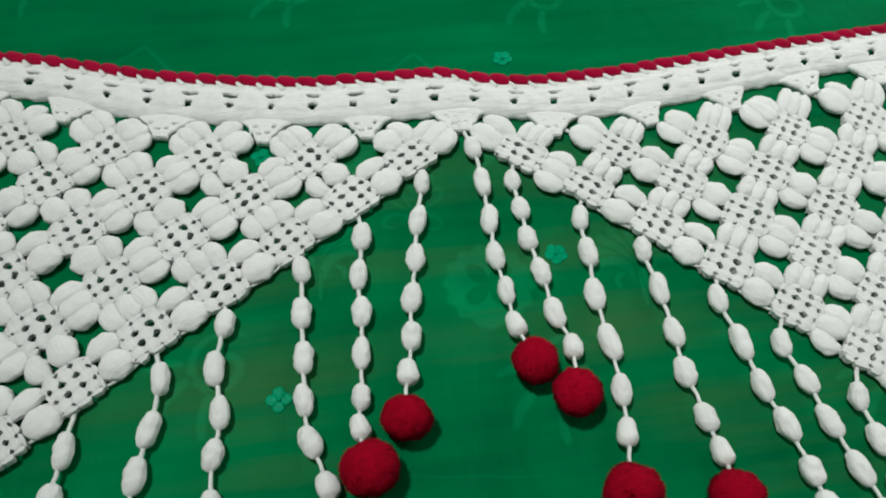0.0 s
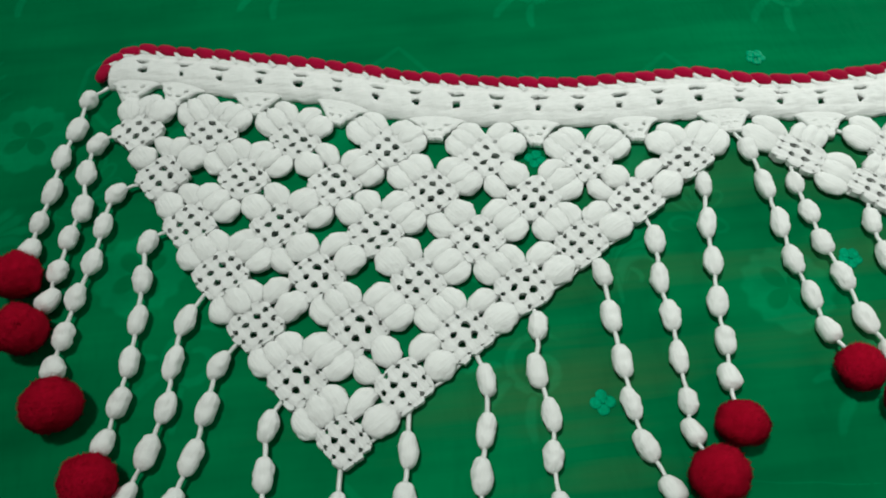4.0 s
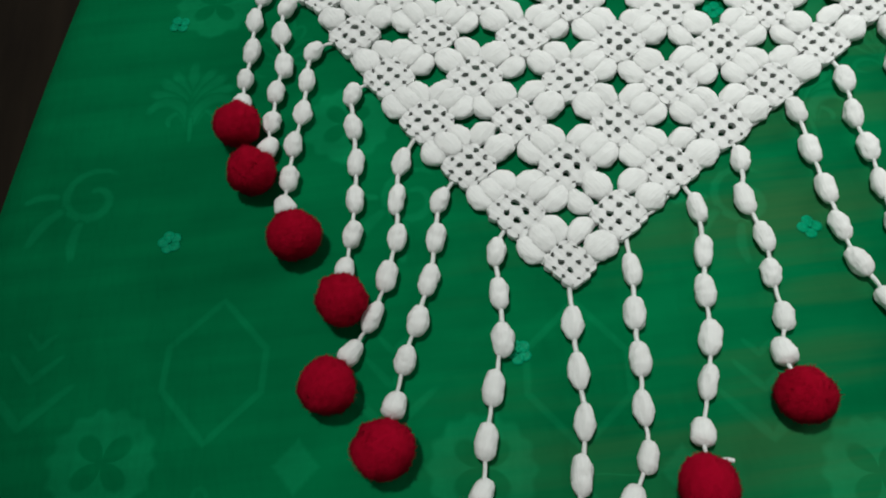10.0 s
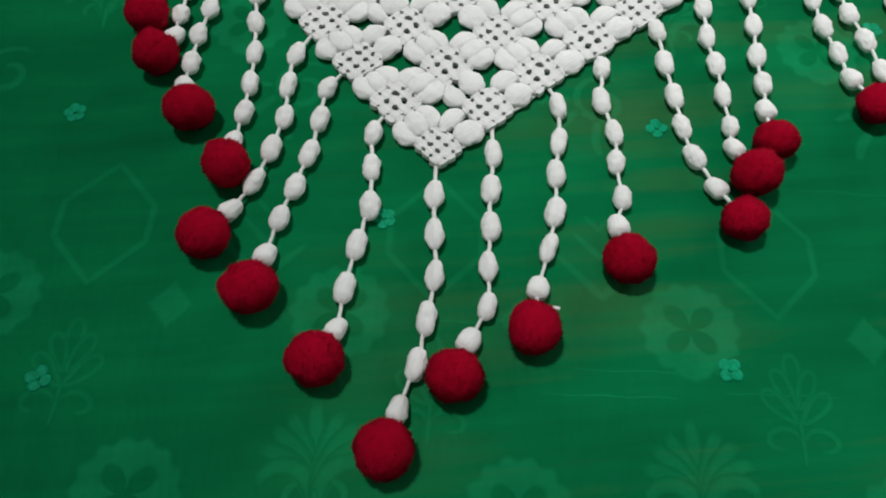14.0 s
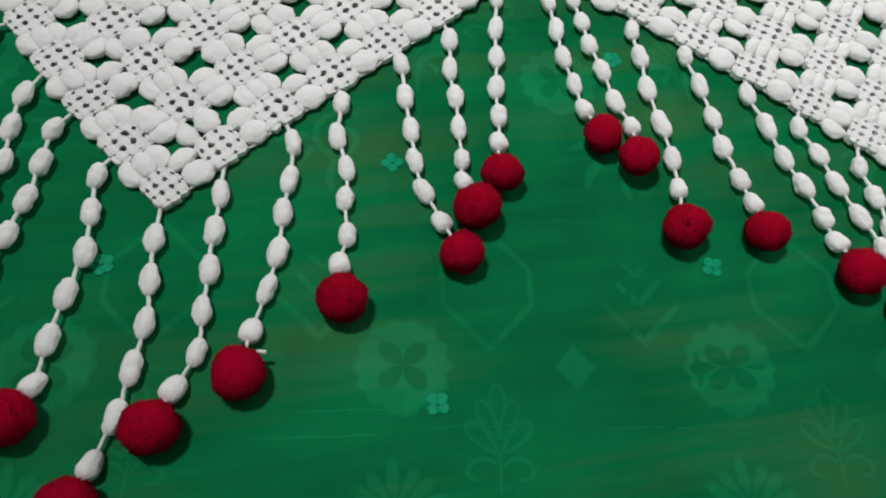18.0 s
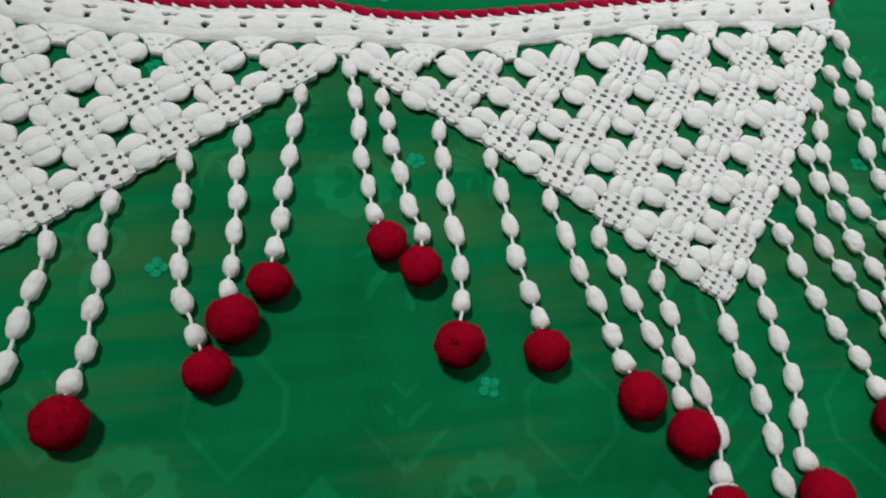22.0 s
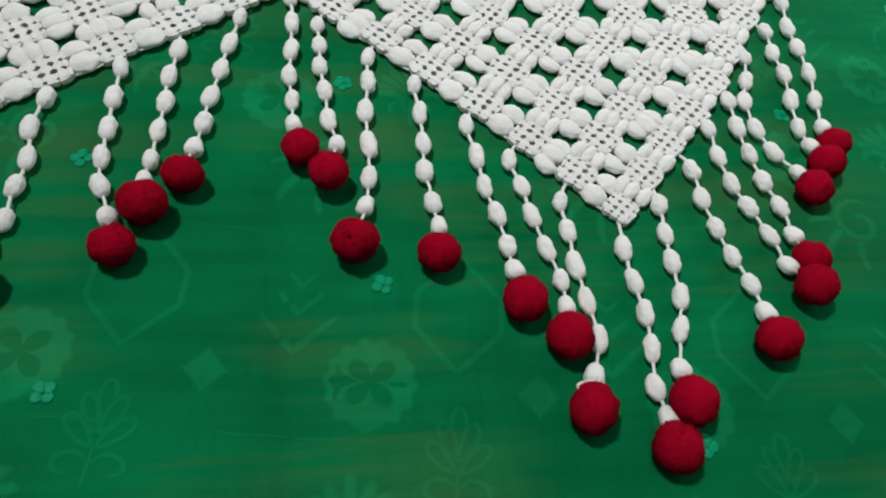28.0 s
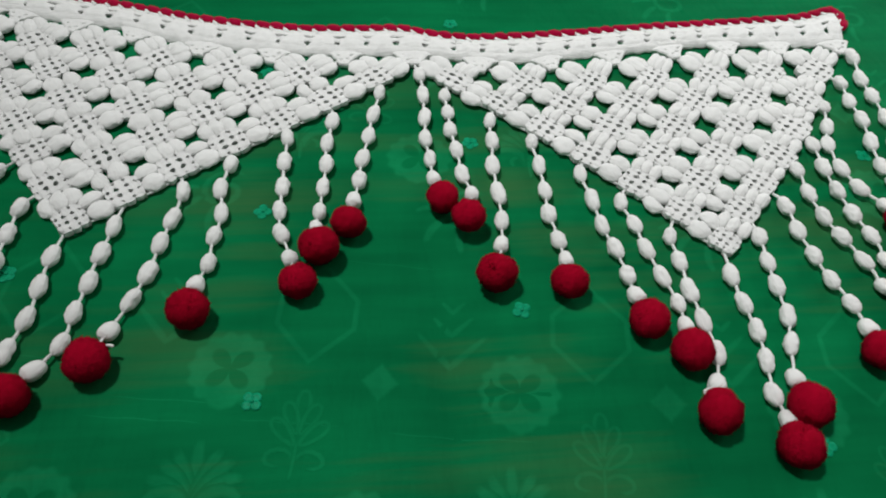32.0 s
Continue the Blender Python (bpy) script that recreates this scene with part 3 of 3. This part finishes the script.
def mesh_tongue(seed):
    """A close-worked wedge that hangs from the heading band, wide above and pointed below, with a few small holes."""
    rnd, nu, nv = random.Random(seed), 22, 20
    off = Vector((seed * 1.9, seed * 0.7, 3.0))
    holes = [(-0.62, 0.44, 0.15, 0.055), (0.60, 0.42, 0.15, 0.055), (0.30, 0.68, 0.24, 0.055), (-0.40, 0.72, 0.24, 0.055)]
    holes = [(u + rnd.uniform(-0.1, 0.1), v + rnd.uniform(-0.04, 0.04), a * rnd.uniform(0.8, 1.2), b * rnd.uniform(0.8, 1.2)) for u, v, a, b in holes]
    top, low = [], []
    for i in range(nu + 1):
        for j in range(nv + 1):
            u, v = -1 + 2 * i / nu, j / nv
            y = 0.0032 - 0.0212 * v
            out = min(1, max(0, (v - 0.10) / 0.90))
            wide = 0.0045 + 0.0130 * (1 - out) ** 1.5 + 0.0012 * noise.noise(Vector((v * 7, u > 0, 2)) + off)
            in_band = min(1, max(0, y / 0.004 + 0.5))
            z = 0.0056 + 0.0008 * out - 0.0012 * max(0, y / 0.0032) - (0.0012 + 0.0030 * in_band) * abs(u) ** (6 - 3.5 * in_band)
            w = noise.noise_vector(Vector((u * 3, v * 6, 0)) + off)
            p = (u * wide + 0.0006 * w.x, y + 0.0007 * w.y, z + 0.0005 * w.z)
            top.append(p)
            low.append((p[0], p[1], 0.0012))
    kept = {(i, j) for i in range(nu) for j in range(nv) if not any(((-1 + 2 * (i + 0.5) / nu - u) / a) ** 2 + (((j + 0.5) / nv - v) / b) ** 2 < 1 for u, v, a, b in holes)}
    n, m, faces = len(top), nv + 1, []
    for i, j in sorted(kept):
        q = (i * m + j, (i + 1) * m + j, (i + 1) * m + j + 1, i * m + j + 1)
        faces.append(q[::-1])
        faces.append(tuple(k + n for k in q))
        for (di, dj), (a, b) in (((0, -1), (0, 1)), ((1, 0), (1, 2)), ((0, 1), (2, 3)), ((-1, 0), (3, 0))):
            if (i + di, j + dj) not in kept:
                faces.append((q[a], q[b], q[b] + n, q[a] + n))
    return mesh_of("mesh_tongue", top + low, faces, WHITE)


SQUARES = [mesh_square(s) for s in range(5)]
TONGUES = [mesh_tongue(s + 20) for s in range(4)]
# puffs: three bundles of loops fan out between two squares, the outer ones bowed away from the middle one
def puff_set(width, height, bow, seed, count):
    return [mesh_of("puff", *tuft(0.0186, width, height, 3 + k % 3, seed + k, 1.75 + 0.15 * (k % 4), 15, 28, 0.07, 0.0, bow), WHITE) for k in range(count)]


PUFFS = {"out": puff_set(0.0122, 0.0076, 0.0021, 100, 7), "back": puff_set(0.0122, 0.0076, -0.0021, 120, 7), "mid": puff_set(0.0126, 0.0079, 0.0, 140, 7),
         "plump": puff_set(0.0164, 0.0088, 0.0, 160, 7), "slim": puff_set(0.0096, 0.0076, 0.0, 180, 7)}


def lace_panel(place, seed, slim_columns):
    rnd = random.Random(seed)
    lines = []
    for i in range(7):
        for direction in (0, 1):
            pts = [place(i, t * 0.5) if direction else place(t * 0.5, i) for t in range(2 * (7 - i) + 1)]
            lines.append(cord([(p.x, p.y, 0.0024) for p in pts], 0.0011))
    for direction, out in ((0, 1), (1, -1)):
        rim_ = []
        for t in range(0, 23):
            q = t / 4
            p, d = (place(0, q), place(0, q + 0.1) - place(0, q - 0.1)) if direction else (place(q, 0), place(q + 0.1, 0) - place(q - 0.1, 0))
            w = 0.0080 + 0.0030 * math.sin(q * math.pi) ** 2
            n_out = Vector((-d.y, d.x, 0)).normalized() * w * out
            rim_.append((p.x + n_out.x, p.y + n_out.y, 0.0032))
        lines.append(cord([tuple(p) for p in spline(rim_, 3)], 0.0008))
    panel = child("lace_panel", mesh_of("lace_panel", *join(lines), WHITE), valance, None, "white crochet triangle of mesh squares and puffs")
    def node(i, j):
        p = place(i, j)
        if i + j < 7:
            return p
        p.x = 0.362 if p.x > 0.345 else max(p.x, -0.397)
        near = min(LOW_LINE, key=lambda q: abs(q.x - p.x))
        return Vector((p.x, near.y + 0.0015, 0))

    for i in range(8):
        for j in range(8 - i):
            p, pa, pb = node(i, j), place(i + 0.5, j) - place(i - 0.5, j), place(i, j + 0.5) - place(i, j - 0.5)
            ta, tb = math.atan2(pa.y, pa.x), math.atan2(pb.y, pb.x)
            turn = ta + 0.5 * ((tb - ta + math.pi / 2 + math.pi) % (2 * math.pi) - math.pi)
            grow = 1.0
            if i + j == 7:
                k = min(range(1, len(LOW_LINE) - 1), key=lambda q: abs(LOW_LINE[q].x - p.x))
                d = LOW_LINE[k + 1] - LOW_LINE[k - 1]
                child("mesh_tongue", TONGUES[rnd.randrange(4)], panel, placed(p.x, p.y, rnd.uniform(-0.0002, 0.0003), math.atan2(d.y, d.x) + rnd.uniform(-0.08, 0.08), rnd.uniform(0.92, 1.08), rnd.uniform(0.9, 1.05)))
                continue
            if i == 0 and j == 0:
                p, grow = p - (pa + pb).normalized() * 0.0012, 0.90
            child("mesh_square", SQUARES[rnd.randrange(5)], panel, Matrix.LocRotScale((p.x, p.y, rnd.uniform(0, 0.0006)), Euler((rnd.uniform(-0.04, 0.04), rnd.uniform(-0.04, 0.04), turn + rnd.uniform(-0.07, 0.07))), (grow * pa.length / 0.0395 * rnd.uniform(0.96, 1.06), -grow * pb.length / 0.0395 * rnd.uniform(0.96, 1.06), 1)))
            a_end, b_end = node(i + 1, j), node(i, j + 1)
            for first, q, d in ((True, (p + a_end) / 2, a_end - p), (False, (p + b_end) / 2, b_end - p)):
                t, across = math.atan2(d.y, d.x), Vector((-d.y, d.x, 0)).normalized()
                rim_side = (1 if first and j == 0 else -1 if not first and i == 0 else 0)
                pick, flip = rnd.random(), rnd.choice((-1, 1))
                if rim_side:
                    flip = -rim_side
                outer, inner = ("out", "back") if flip > 0 else ("back", "out")
                if slim_columns and not first:
                    group = [(-0.0074, "slim", 0.0), (0.0, "slim", 0.0007), (0.0074, "slim", 0.0002)]
                elif pick < (0.65 if slim_columns else 0.42):
                    group = [(flip * -0.0038, "plump", 0.0005), (flip * 0.0080, outer, 0.0)]
                elif pick < 0.65:
                    group = [(flip * -0.0068, inner, 0.0005), (0.0, "mid", 0.0002), (flip * 0.0067, outer, -0.0003)]
                else:
                    group = [(-0.0071, "back", 0.0), (0.0, "mid", 0.0008), (0.0071, "out", 0.0)]
                squeeze, drop = (0.78, -0.0028) if i + j == 6 else (1.0, 0.0)
                for shift, kind, up in group:
                    edge = 1 if rim_side and shift * rim_side > 0.003 else 0
                    c = q + across * (shift * squeeze * (1.12 if edge else 1.0) + rnd.uniform(-0.0006, 0.0006)) + d.normalized() * (drop + rnd.uniform(-0.0008, 0.0008))
                    data = PUFFS[kind][rnd.randrange(7)]
                    child("puff", data, panel, placed(c.x, c.y, 0.0042 + up + rnd.uniform(-0.0003, 0.0004), t + rnd.uniform(-0.09, 0.09), d.length / 0.0395 * rnd.uniform(0.95, 1.06), rnd.uniform(0.92, 1.1), rnd.uniform(0.93, 1.07), rnd.uniform(-0.06, 0.06)))
    return panel


lace_panel(LEFT, 11, False)
lace_panel(RIGHT, 12, True)

# tassels: a cord strung with yarn beads, ending in a pompom
BEADS = [mesh_of("yarn_bead", *tuft(0.0186, 0.0099, 0.0092, 3 + s % 3, 200 + s, 1.8 + 0.2 * (s % 5), 16, 28, 0.085), WHITE) for s in range(12)]


def last_bead(s):
    """The bead above a pompom, splayed towards the red."""
    bits = [tuft(0.0190, 0.0106, 0.0098, 5 + s % 3, 230 + s, 2.8, 15, 26, 0.05, 0.16)]
    return mesh_of("yarn_bead", *join(bits), WHITE)


LASTS = [last_bead(s) for s in range(4)]


def pompom_mesh(seed):
    """A trimmed ball of yarn ends: a lumpy core under a thick coat of short fibres."""
    rnd = random.Random(seed)
    bm = bmesh.new()
    bmesh.ops.create_icosphere(bm, subdivisions=5, radius=1.0)
    off = Vector((seed * 3.1, seed * 1.7, 0))
    dent = Vector((rnd.uniform(-0.5, 0.5), rnd.uniform(-0.8, 0.2), 0.8)).normalized()
    side_ = dent.orthogonal().normalized()
    deep = (0.05, 0.12, 0.26, 0.08, 0.04)[seed % 5]

    def skin(d):
        r = 0.975 + 0.11 * noise.noise(d * 1.6 + off) + 0.05 * noise.noise(d * 3.6 + off)
        return r - deep * math.exp(-((d - dent).length / 0.30) ** 2) - 0.4 * deep * math.exp(-(d.dot(side_) / 0.10) ** 2) * max(0, d.dot(dent))
    v, nrm = [], []
    for q in bm.verts:
        d = q.co.normalized()
        v.append(tuple(d * skin(d) * (0.985 + 0.012 * noise.noise(d * 24 + off))))
        nrm.append((d + 0.22 * noise.noise_vector(d * 17 + off) + 0.12 * noise.noise_vector(d * 5 - off)).normalized())
    f = [tuple(q.index for q in p.verts) for p in bm.faces]
    bm.free()
    for k in range(3400):
        z, a = 1 - 2 * (k + 0.5) / 3400, 2.399963 * k
        d = Vector((math.sqrt(1 - z * z) * math.cos(a), math.sqrt(1 - z * z) * math.sin(a), z))
        lean = (d + 0.16 * noise.noise_vector(d * 5 + off) + Vector((rnd.gauss(0, 0.10), rnd.gauss(0, 0.10), rnd.gauss(0, 0.10)))).normalized()
        u = d.orthogonal().normalized()
        w, r, tip, o = d.cross(u), skin(d), rnd.gauss(1.035, 0.042) + (rnd.uniform(0.02, 0.07) if rnd.random() < 0.04 else 0), len(v)
        for q in range(3):
            turn = a + 2.0944 * q
            v.append(tuple(d * r * 0.955 + (u * math.cos(turn) + w * math.sin(turn)) * 0.021))
        v.append(tuple(lean * r * tip))
        soft = (0.75 * d + 0.45 * lean + 0.15 * noise.noise_vector(d * 9 + off)).normalized()
        nrm += [soft] * 4
        f += [(o, o + 1, o + 3), (o + 1, o + 2, o + 3), (o + 2, o, o + 3)]
    me = mesh_of("pompom", [tuple(c * 0.0175 for c in q) for q in v], f, RED)
    me.normals_split_custom_set_from_vertices([tuple(q) for q in nrm])
    return me


RIM = [place(*q) for place in (LEFT, RIGHT) for k in range(8) for q in ((k, 0), (0, k))]
POMPOMS = [pompom_mesh(s) for s in range(5)]
count = [0]


def tassel(start, beads, pom, radius=14.3, lift=0.0):
    """start, beads and pom: places on the cloth in millimetres."""
    k = count[0] = count[0] + 1
    rnd = random.Random(900 + k)
    root = Vector((start[0] / 1000, start[1] / 1000, 0.0035))
    root = root.lerp(min(RIM, key=lambda q: (q - root).length), 0.55)
    pts = [(root.x, root.y, 0.0035)] + [(x / 1000, y / 1000, 0.0058) for x, y in beads]
    end = Vector((pom[0] / 1000, pom[1] / 1000, radius / 1000 * 0.93 + lift))
    last = Vector(pts[-1])
    end += Vector((last.x - end.x, last.y - end.y, 0)).normalized() * 0.0007 + Vector((0.0003, 0.0003, 0))
    pts.append(tuple(last.lerp(end, 0.55)))
    line_ = [p + 0.0011 * noise.noise_vector(Vector((p.x * 130, p.y * 130, k))) for p in spline(pts, 6)]
    strand = child("tassel", mesh_of("tassel", *cord(line_, 0.0011, 6, 0.9), WHITE), valance, None, "white yarn tassel of plump beads with a red pompom")
    for i in range(len(beads)):
        a, b, c = Vector(pts[i]), Vector(pts[i + 1]), Vector(pts[i + 2])
        d = c - a
        gap = ((b - a).length + (c - b).length) / 2
        tilt = 0.0
        data = BEADS[rnd.randrange(12)]
        if i == len(beads) - 1:
            data, d = LASTS[rnd.randrange(4)], end - b
            tilt = -math.atan2(min(d.z, 0.008), math.hypot(d.x, d.y))
        g = min(1.12, max(0.82, gap / 0.0232))
        child("yarn_bead", data, strand, placed(b.x, b.y, 0.0058, math.atan2(d.y, d.x) + rnd.uniform(-0.12, 0.12), g * rnd.uniform(0.92, 1.04), rnd.uniform(0.9, 1.1), rnd.uniform(0.95, 1.08), tilt))
    s = 0.95 * radius / 17.5
    child("pompom", POMPOMS[k % 5], strand, Matrix.LocRotScale(end, Euler((rnd.uniform(-0.4, 0.4), rnd.uniform(-0.4, 0.4), rnd.uniform(0, 6.28))), (s * rnd.uniform(0.98, 1.05), s * rnd.uniform(0.93, 1.0), s * 0.96)), "round fluffy red yarn pompom")
    return strand


tassel((-421, -18), ((-424, -29), (-428, -52), (-434, -73), (-436, -97), (-440, -118), (-442, -135)), (-443, -156), 13.9, 0)
tassel((-406, -53), ((-414, -65), (-418, -86), (-417, -111), (-422, -130), (-425, -151), (-427, -168)), (-435, -188), 14.5, 0)
tassel((-391, -95), ((-399, -103), (-404, -124), (-407, -147), (-413, -168), (-416, -190), (-419, -207)), (-413, -230))
tassel((-373, -128), ((-378, -138), (-379, -161), (-379, -185), (-381, -208), (-384, -229), (-389, -248)), (-391, -269))
tassel((-351, -177), ((-354, -188), (-359, -211), (-361, -234), (-368, -255), (-377, -276), (-389, -293)), (-401, -311))
tassel((-333, -205), ((-336, -215), (-341, -237), (-347, -260), (-355, -281), (-363, -300), (-370, -321)), (-377, -343), 14.7, 0)
tassel((-310, -240), ((-311, -249), (-313, -272), (-315, -296), (-323, -319), (-330, -343), (-335, -365)), (-345, -382))
tassel((-279, -281), ((-280, -292), (-282, -316), (-284, -340), (-290, -363), (-297, -386), (-307, -407)), (-315, -427), 14.7, 0)
tassel((-240, -256), ((-245, -268), (-249, -291), (-252, -314), (-256, -337), (-259, -359), (-270, -376)), (-280, -396))
short_end = tassel((-201, -228), ((-203, -238), (-207, -263), (-212, -284), (-216, -308), (-223, -329), (-232, -351)), (-239, -376))
tassel((-170, -203), ((-172, -212), (-177, -236), (-174, -259), (-177, -279), (-178, -302), (-184, -319)), (-185, -343))
tassel((-133, -176), ((-132, -185), (-133, -211), (-133, -236), (-134, -258), (-132, -279), (-125, -300)), (-118, -324), 13.2, 0)
tassel((-97, -155), ((-98, -168), (-102, -192), (-102, -214), (-104, -237), (-106, -260), (-108, -275)), (-105, -298), 14.5, 0.0015)
tassel((-58, -123), ((-60, -135), (-66, -161), (-70, -185), (-75, -209), (-78, -231), (-82, -250)), (-86, -276), 12.7, 0)
tassel((-27, -102), ((-26, -113), (-25, -139), (-25, -165), (-26, -189), (-24, -211), (-23, -231)), (-18, -255), 12.3, 0)
tassel((-9, -128), ((-7, -140), (-6, -160), (-6, -180), (-3, -202), (-1, -227), (4, -247)), (-2, -275), 12.7, 0.002)
tassel((28, -158), ((27, -170), (26, -193), (23, -219), (24, -247), (23, -273), (20, -294)), (12, -324))
tassel((57, -183), ((57, -195), (59, -220), (59, -246), (58, -268), (61, -292), (63, -309)), (60, -332), 13, 0)
tassel((88, -214), ((89, -230), (93, -256), (95, -280), (100, -301), (103, -324), (105, -340)), (106, -364))
tassel((112, -244), ((114, -259), (119, -280), (122, -302), (127, -326), (132, -348), (132, -365)), (128, -387))
loop_end = tassel((142, -280), ((142, -292), (143, -314), (143, -338), (145, -362), (147, -386), (140, -407)), (132, -429))
tassel((175, -314), ((176, -327), (177, -350), (179, -371), (177, -393), (173, -416), (176, -433)), (173, -452))
tassel((211, -283), ((208, -295), (206, -317), (205, -337), (204, -361), (198, -382), (191, -406)), (189, -428))
tassel((241, -255), ((239, -267), (239, -290), (242, -313), (246, -334), (252, -354), (255, -373)), (252, -394))
tassel((264, -221), ((262, -231), (262, -255), (264, -278), (270, -297), (277, -319), (282, -341)), (289, -361), 13.8, 0.0015)
tassel((289, -188), ((286, -204), (285, -229), (286, -253), (288, -276), (293, -297), (294, -319)), (295, -341), 12.3, 0)
tassel((317, -145), ((314, -160), (307, -184), (299, -204), (299, -230), (305, -251), (317, -269)), (319, -287), 12.7, 0)
tassel((339, -117), ((342, -130), (340, -153), (341, -176), (337, -202), (333, -229), (336, -246)), (337, -265), 12.9, 0)
tassel((374, -78), ((369, -94), (364, -124), (364, -147), (363, -174), (357, -202), (352, -228)), (349, -249), 12.5, 0)

# loose yarn ends beside two of the pompoms
child("yarn_end", mesh_of("yarn_end", *cord([(-0.2300, -0.3650, 0.0125), (-0.2270, -0.3652, 0.0130), (-0.2245, -0.3660, 0.0128)], 0.0010), WHITE), short_end)
loop = [(0.1355 + 0.0050 * math.cos(0.45 * q) - 0.0007 * q, -0.4160 + 0.0024 * math.sin(0.45 * q), 0.0150 + 0.0005 * math.sin(q)) for q in range(15)]
child("yarn_end", mesh_of("yarn_end", *cord(loop, 0.0009), WHITE), loop_end)
